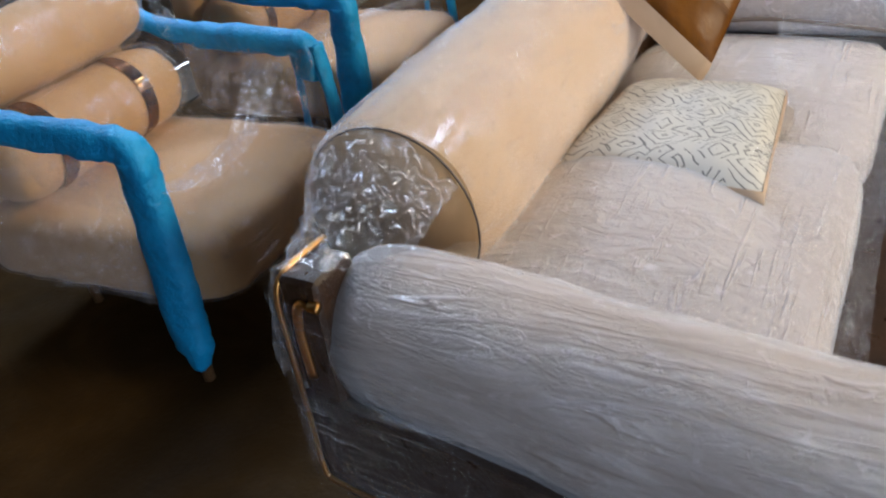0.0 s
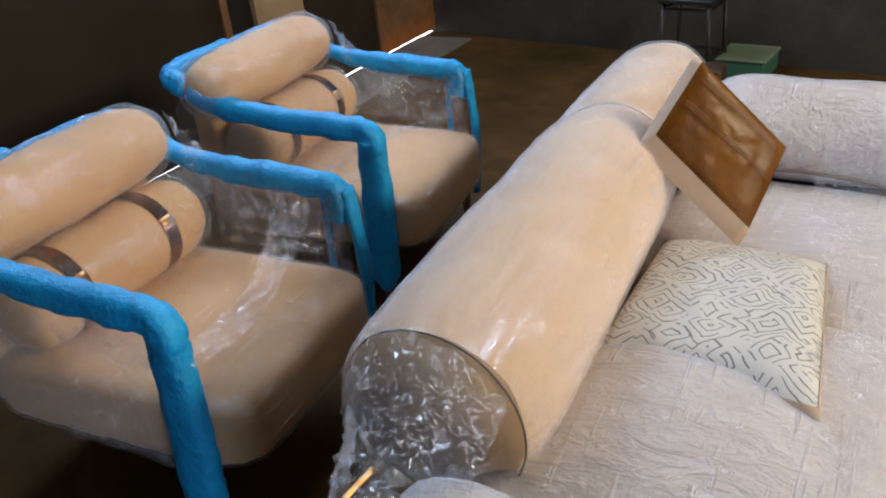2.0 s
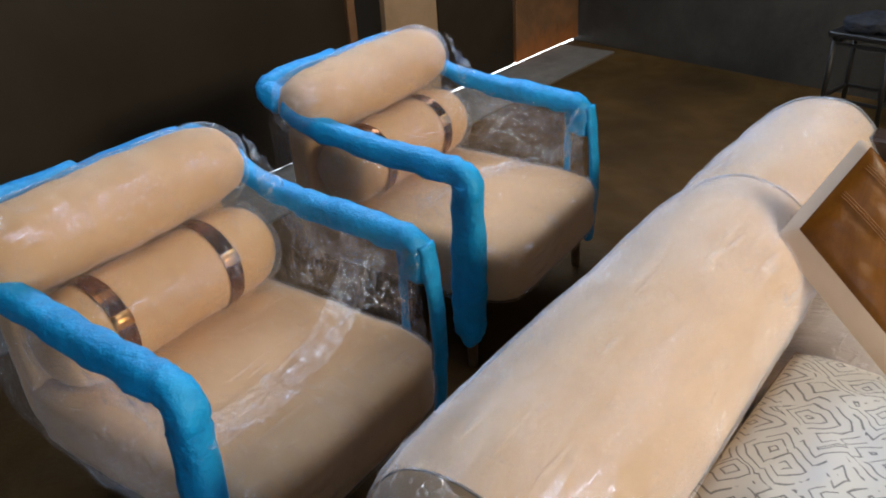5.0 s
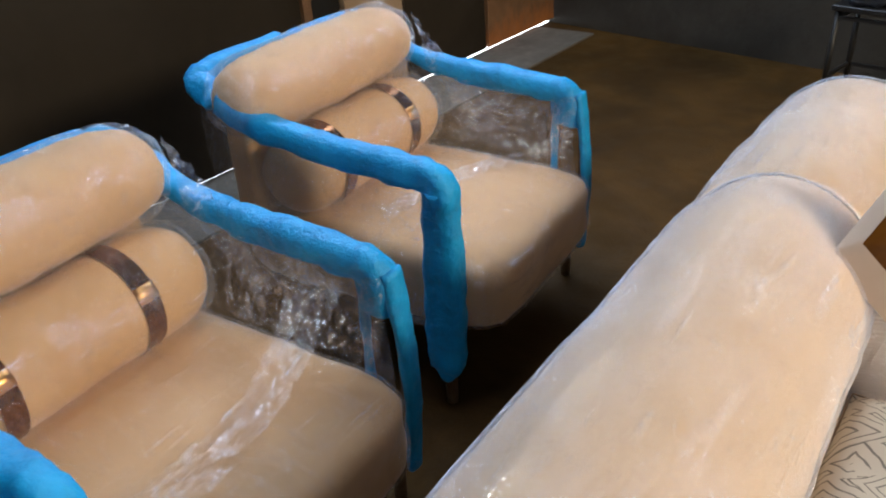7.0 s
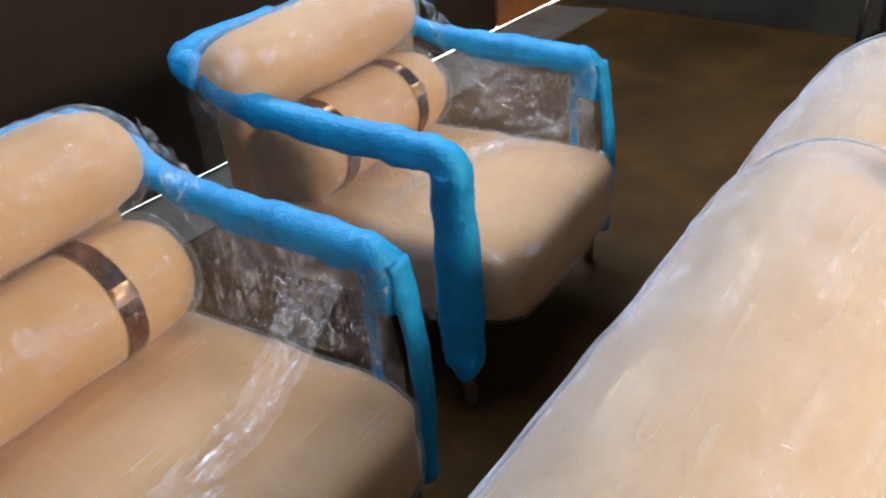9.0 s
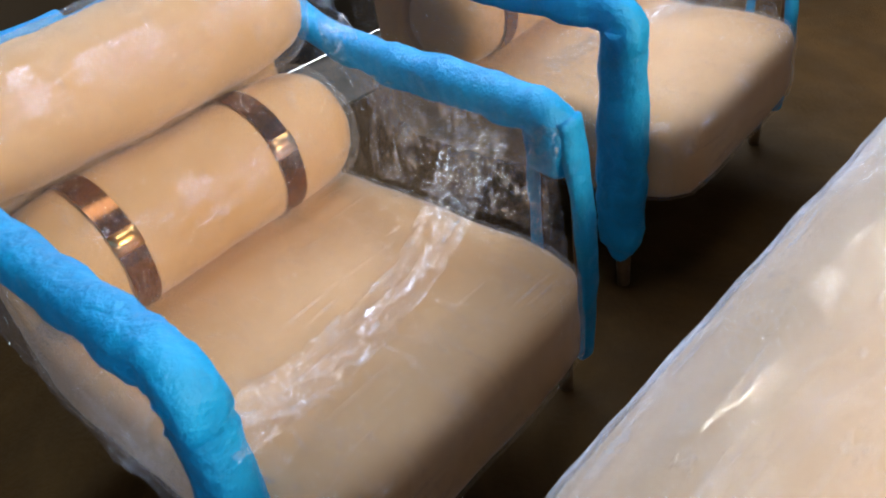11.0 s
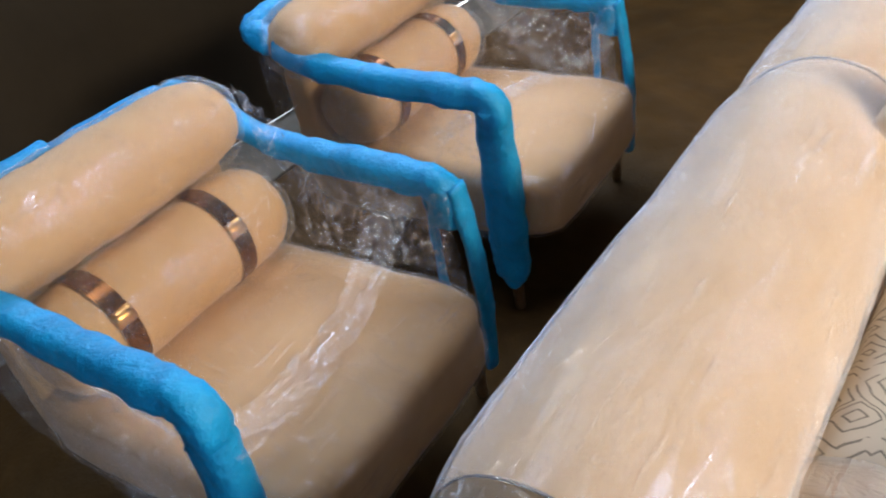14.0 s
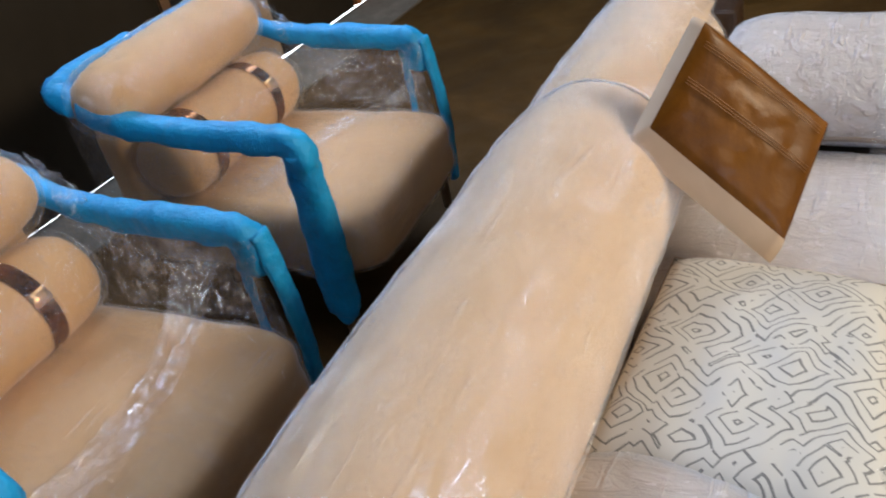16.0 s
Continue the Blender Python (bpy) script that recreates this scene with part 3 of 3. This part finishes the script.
    ring("piping", (2.378, 1.123, 0.503), 0.183, 0.185, 0.005, PIPING, so)
    ring("piping", (2.318, 2.302, 0.503), 0.183, 0.185, 0.005, PIPING, so)
    seam = spline([(2.56, 0.975, 0.40), (2.8, 0.950, 0.425), (3.0, 0.935, 0.425), (3.14, 0.94, 0.40)], 6)
    tube("piping", seam, [(0.012, 0.012)] * len(seam), (0, 0, 1), PIPING, so, sides=6, k=2, amp=0)
    seam = spline([(2.56, 2.57, 0.40), (2.8, 2.575, 0.425), (3.12, 2.57, 0.40)], 6)
    tube("piping", seam, [(0.012, 0.012)] * len(seam), (0, 0, 1), PIPING, so, sides=6, k=2, amp=0)
    sheet("seat_film", [[(2.52, 0.958, 0.54), (2.55, 1.25, 0.445), (2.97, 1.6, 0.50), (2.94, 1.95, 0.46), (2.86, 2.3, 0.43), (2.86, 2.62, 0.645)],
                        [(3.0, 0.90, 0.535), (2.95, 1.25, 0.450), (3.03, 1.6, 0.475), (3.02, 1.95, 0.45), (3.0, 2.3, 0.42), (3.0, 2.62, 0.645)],
                        [(3.2, 0.875, 0.53), (3.19, 1.25, 0.45), (3.19, 1.6, 0.43), (3.19, 1.95, 0.43), (3.19, 2.3, 0.43), (3.2, 2.62, 0.63)]], FILM, so, "clear stretch film over the seat", amp=0.010, size=0.09, seed=21, sub=10)
    cushion("seat_film", (2.79, 1.40, 0.318), (0.35, 0.45, 0.08), FILM_SEAT, so, "milky stretch film over the seat", k=6, amp=0.005, size=0.2, crown=0.085, grow=0.005)
    cushion("seat_film", (2.79, 2.26, 0.275), (0.35, 0.41, 0.08), FILM_SEAT, so, "milky stretch film over the seat", k=6, amp=0.005, size=0.2, crown=0.025, seed=2, grow=0.005)
    roll("arm_film", (2.50, 2.74, 0.49), (3.36, 2.78, 0.48), 0.145, 0.15, FILM_SEAT, so, "clear stretch film over the arm", k=10, amp=0.006, size=0.2, seed=2, grow=0.007)
    # film
    roll("back_film", a, m1, 0.201, 0.203, FILM_SOFA, so, "clear stretch film over the back roll", amp=0.006, size=0.25, seed=1, around=48, along=44, grow=0.007, taper=0.10, flat_ends=True)
    roll("back_film", m2, b, 0.19, 0.19, FILM_SOFA, so, "clear stretch film over the back roll", amp=0.006, size=0.25, seed=6, around=48, along=30, grow=0.007, taper=0.06, flat_ends=True)
    roll("arm_film", (2.47, 0.864, 0.48), (3.40, 0.75, 0.47), 0.12, 0.14, FILM_ARM, so, "clear stretch film over the arm", k=10, amp=0.006, size=0.2, seed=1, grow=0.008)
    sheet("corner_film", [[(2.182, 1.12, 0.49), (2.245, 1.11, 0.65), (2.378, 1.105, 0.700), (2.54, 1.11, 0.60)],
                          [(2.30, 0.95, 0.47), (2.34, 0.95, 0.62), (2.45, 0.96, 0.672), (2.58, 0.95, 0.63)],
                          [(2.405, 0.735, 0.44), (2.41, 0.738, 0.58), (2.44, 0.75, 0.640), (2.60, 0.80, 0.625)]], FILM_CRUMPLED, so, "crumpled film drawn over the corner", amp=0.016, size=0.05, seed=5, sub=12)
    sheet("end_film", [[(2.412, 0.732, 0.62), (2.60, 0.712, 0.56), (3.0, 0.663, 0.55), (3.40, 0.612, 0.54)],
                       [(2.410, 0.730, 0.42), (2.60, 0.710, 0.42), (3.0, 0.660, 0.42), (3.40, 0.610, 0.42)],
                       [(2.412, 0.732, 0.21), (2.60, 0.714, 0.20), (3.0, 0.666, 0.20), (3.40, 0.615, 0.20)]], FILM_END, so, "stretched film over the end panel", amp=0.005, size=0.06, seed=8, sub=12)
    return so


sofa()


# ---- cushions on the sofa ----
def maze_fabric():
    m = mat("white_fabric_grey_lines", (0.7, 0.69, 0.67), 0.8)
    nt, nodes, links, b = nodes_of(m)
    v = coords(nt, (1, 1, 0.02))
    vo = nodes.new("ShaderNodeTexVoronoi")
    vo.distance, vo.inputs["Scale"].default_value = "MANHATTAN", 10.5
    wob = noise_node(nt, v, 9, 2)
    mixv = nodes.new("ShaderNodeVectorMath")
    mixv.operation = "ADD"
    sc = nodes.new("ShaderNodeVectorMath")
    sc.operation = "SCALE"
    sc.inputs["Scale"].default_value = 0.06
    nn = nodes.new("ShaderNodeTexNoise")
    nn.inputs["Scale"].default_value = 7
    links.new(v, nn.inputs["Vector"])
    links.new(nn.outputs["Color"], sc.inputs[0])
    links.new(v, mixv.inputs[0])
    links.new(sc.outputs[0], mixv.inputs[1])
    links.new(mixv.outputs[0], vo.inputs["Vector"])
    f = maths(nt, "FRACT", maths(nt, "MULTIPLY", vo.outputs["Distance"], 4.2))
    line = maths(nt, "MULTIPLY", maths(nt, "LESS_THAN", maths(nt, "ABSOLUTE", maths(nt, "SUBTRACT", f, 0.55)), 0.095), maths(nt, "GREATER_THAN", noise_node(nt, v, 16, 2), 0.41))
    links.new(ramp(nt, line, [(0.0, (0.64, 0.63, 0.61)), (1.0, (0.22, 0.22, 0.225))]), b.inputs["Base Color"])
    links.new(bump(nt, maths(nt, "SUBTRACT", 1.0, line), 0.5, 0.003), b.inputs["Normal"])
    return m


MAZE = maze_fabric()
PILLOW_SIDE = velvet("beige_pillow_side", (0.52, 0.38, 0.27), (0.62, 0.47, 0.35))


def scatter_cushion(name, corners, hz, face, edge, label, category, pinch=0.05, front=None):
    """A cushion of four corners (at its middle height), two bulging faces and a flat border between."""
    th = tagged(new(name), label, category)
    q = [Vector(c) for c in corners]
    base = sum(q, Vector()) / 4
    base.z = min(c.z for c in q)
    th.location = base
    q = [c - base for c in q]
    fr = [Vector(c) - base for c in front] if front else q
    nrm = (q[2] - q[0]).cross(q[3] - q[1]).normalized()
    n = 26
    rim_h = 0.47 if front else 0.26

    def place(u, v, h):
        pu, pv = 1 - pinch * (1 - v * v) * abs(u) ** 3, 1 - pinch * (1 - u * u) * abs(v) ** 3
        a, b2 = (u * pv + 1) / 2, (v * pu + 1) / 2
        w = min(1, max(0, (h / hz + rim_h) / (2 * rim_h)))
        c = [q[k].lerp(fr[k], w) for k in range(4)]
        return c[0] * (1 - a) * (1 - b2) + c[1] * a * (1 - b2) + c[2] * a * b2 + c[3] * (1 - a) * b2 + nrm * h

    def height(u, v):
        return hz * (rim_h - 0.02 + (1.02 - rim_h) * (max(0, 1 - u ** 4) * max(0, 1 - v ** 4)) ** 0.5)

    for sgn, part_name in ((1, "front_cover"), (-1, "back_cover")):
        verts, faces = [], []
        for i in range(n + 1):
            for j in range(n + 1):
                u, v = -1 + 2 * i / n, -1 + 2 * j / n
                p = place(u, v, sgn * (height(u, v) if sgn > 0 or not front else rim_h * hz))
                inner = (1 - u ** 4) * (1 - v ** 4)
                verts.append(p + nrm * lump(p, (0.006 if front else 0.010) * inner, 0.08, sgn * 3))
        for i in range(n):
            for j in range(n):
                a = i * (n + 1) + j
                f = [a, a + n + 1, a + n + 2, a + 1]
                faces.append(f if sgn > 0 else f[::-1])
        mesh_object(part_name, verts, faces, face if sgn > 0 or not front else edge, th)
    rim = []
    for (u0, v0), (u1, v1) in (((-1, -1), (1, -1)), ((1, -1), (1, 1)), ((1, 1), (-1, 1)), ((-1, 1), (-1, -1))):
        rim += [(u0 + (u1 - u0) * i / 16, v0 + (v1 - v0) * i / 16) for i in range(16)]
    verts, faces, m = [], [], len(rim)
    for z in (-rim_h, -0.47 * rim_h, 0.47 * rim_h, rim_h):
        g = 1.02 if abs(z) < 0.6 * rim_h else 1.005
        verts += [place(u * g, v * g, z * hz) for u, v in rim]
    for r in range(3):
        for i in range(m):
            faces.append([r * m + i, r * m + (i + 1) % m, (r + 1) * m + (i + 1) % m, (r + 1) * m + i])
    mesh_object("border", verts, faces, edge, th, "plain beige border strip")
    return th, place, height


scatter_cushion("scatter_cushion", [(2.552, 1.515, 0.430), (2.985, 1.425, 0.465), (2.93, 2.06, 0.40), (2.53, 2.11, 0.368)], 0.066, MAZE, PILLOW_SIDE, "white scatter cushion with grey maze lines lying on sofa seat", "cushion")
back_corners = [(2.458, 2.095, 0.656), (2.722, 2.085, 0.420), (2.775, 2.31, 0.60), (2.552, 2.24, 0.848)]
bl, bb, br, bt = [Vector(c) for c in back_corners]
front_corners = [bl + (bt - bl).normalized() * 0.045 + (bb - bl).normalized() * 0.018, bb + (br - bb).normalized() * 0.05, br, bt + (br - bt).normalized() * 0.02]
satin, on_satin, satin_h = scatter_cushion("satin_cushion", back_corners, 0.03, SATIN, PILLOW_SIDE, "brown satin cushion with beige border leaning on the sofa back", "cushion", pinch=0.02, front=front_corners)
THREAD = mat("pale_stitching", (0.24, 0.10, 0.025), 0.5)
for v0 in (-0.05, 0.0, 0.05, 0.62, 0.67, 0.72):
    pts = [on_satin(u, v0 + 0.12 * (u + 1) / 2, satin_h(u, v0) + 0.004) for u in [-0.9 + 0.09 * i for i in range(21)]]
    tube("stitching", pts, [(0.0018, 0.0018)] * len(pts), (0, 0, 1), THREAD, satin, "line of pale stitching", sides=5, k=2, amp=0)


# ---- things at the far wall ----
def stool():
    st = tagged(new("stool"), "black steel stool standing by the cement wall", "stool")
    for x in (-0.125, 0.125):
        for y in (-0.11, 0.11):
            bm = bmesh.new()
            bmesh.ops.create_cone(bm, cap_ends=True, segments=10, radius1=0.012, radius2=0.012, depth=0.42)
            for v in bm.verts:
                v.co = (v.co.x + x * (1.12 - 0.12 * (v.co.z + 0.21) / 0.42), v.co.y + y * (1.12 - 0.12 * (v.co.z + 0.21) / 0.42), v.co.z + 0.21)
            leg = bm_object("leg", bm, BLACK, st, smooth=True)
            box("rubber_foot", (x * 1.12 - 0.016, y * 1.12 - 0.016, 0), (x * 1.12 + 0.016, y * 1.12 + 0.016, 0.03), BLACK, leg, bevel=0.004)
    for z, g in ((0.13, 1.08), (0.39, 1.0)):
        for y in (-0.11 * g, 0.11 * g):
            box("rail", (-0.12 * g, y - 0.007, z - 0.008), (0.12 * g, y + 0.007, z + 0.008), BLACK, st, bevel=0.002)
        for x in (-0.125 * g, 0.125 * g):
            box("rail", (x - 0.007, -0.105 * g, z - 0.008), (x + 0.007, 0.105 * g, z + 0.008), BLACK, st, bevel=0.002)
    box("top", (-0.15, -0.135, 0.42), (0.15, 0.135, 0.445), BLACK, st, bevel=0.008, segs=3)
    return st


stool().matrix_basis = pose(1.97, 4.70, 0, 0, 0, -9)
CLOTH = worn("dark_cloth", (0.006, 0.007, 0.011), (0.011, 0.013, 0.02), (0.028, 0.030, 0.038), 0.85, 8, 60, 0.4)
tagged(cushion("folded_cloth", (0, 0, 0), (0.14, 0.11, 0.035), CLOTH, k=4, amp=0.018, size=0.08, seed=3), "crumpled dark cloth lying on the stool", "cloth").matrix_basis = pose(1.98, 4.70, 0.475, 0, 0, 12)


def crate():
    cr = tagged(new("plastic_box"), "low green plastic box with pale lid on floor", "box")
    green = mat("green_plastic", (0.035, 0.12, 0.08), 0.45)
    lid = mat("pale_lid", (0.15, 0.19, 0.12), 0.5)
    box("body", (-0.13, -0.14, 0), (0.13, 0.14, 0.10), green, cr, bevel=0.012, segs=3)
    box("lid", (-0.138, -0.148, 0.10), (0.138, 0.148, 0.118), lid, cr, "pale green lid", bevel=0.006)
    return cr


crate().matrix_basis = pose(2.24, 4.82, 0, 0, 0, -6)
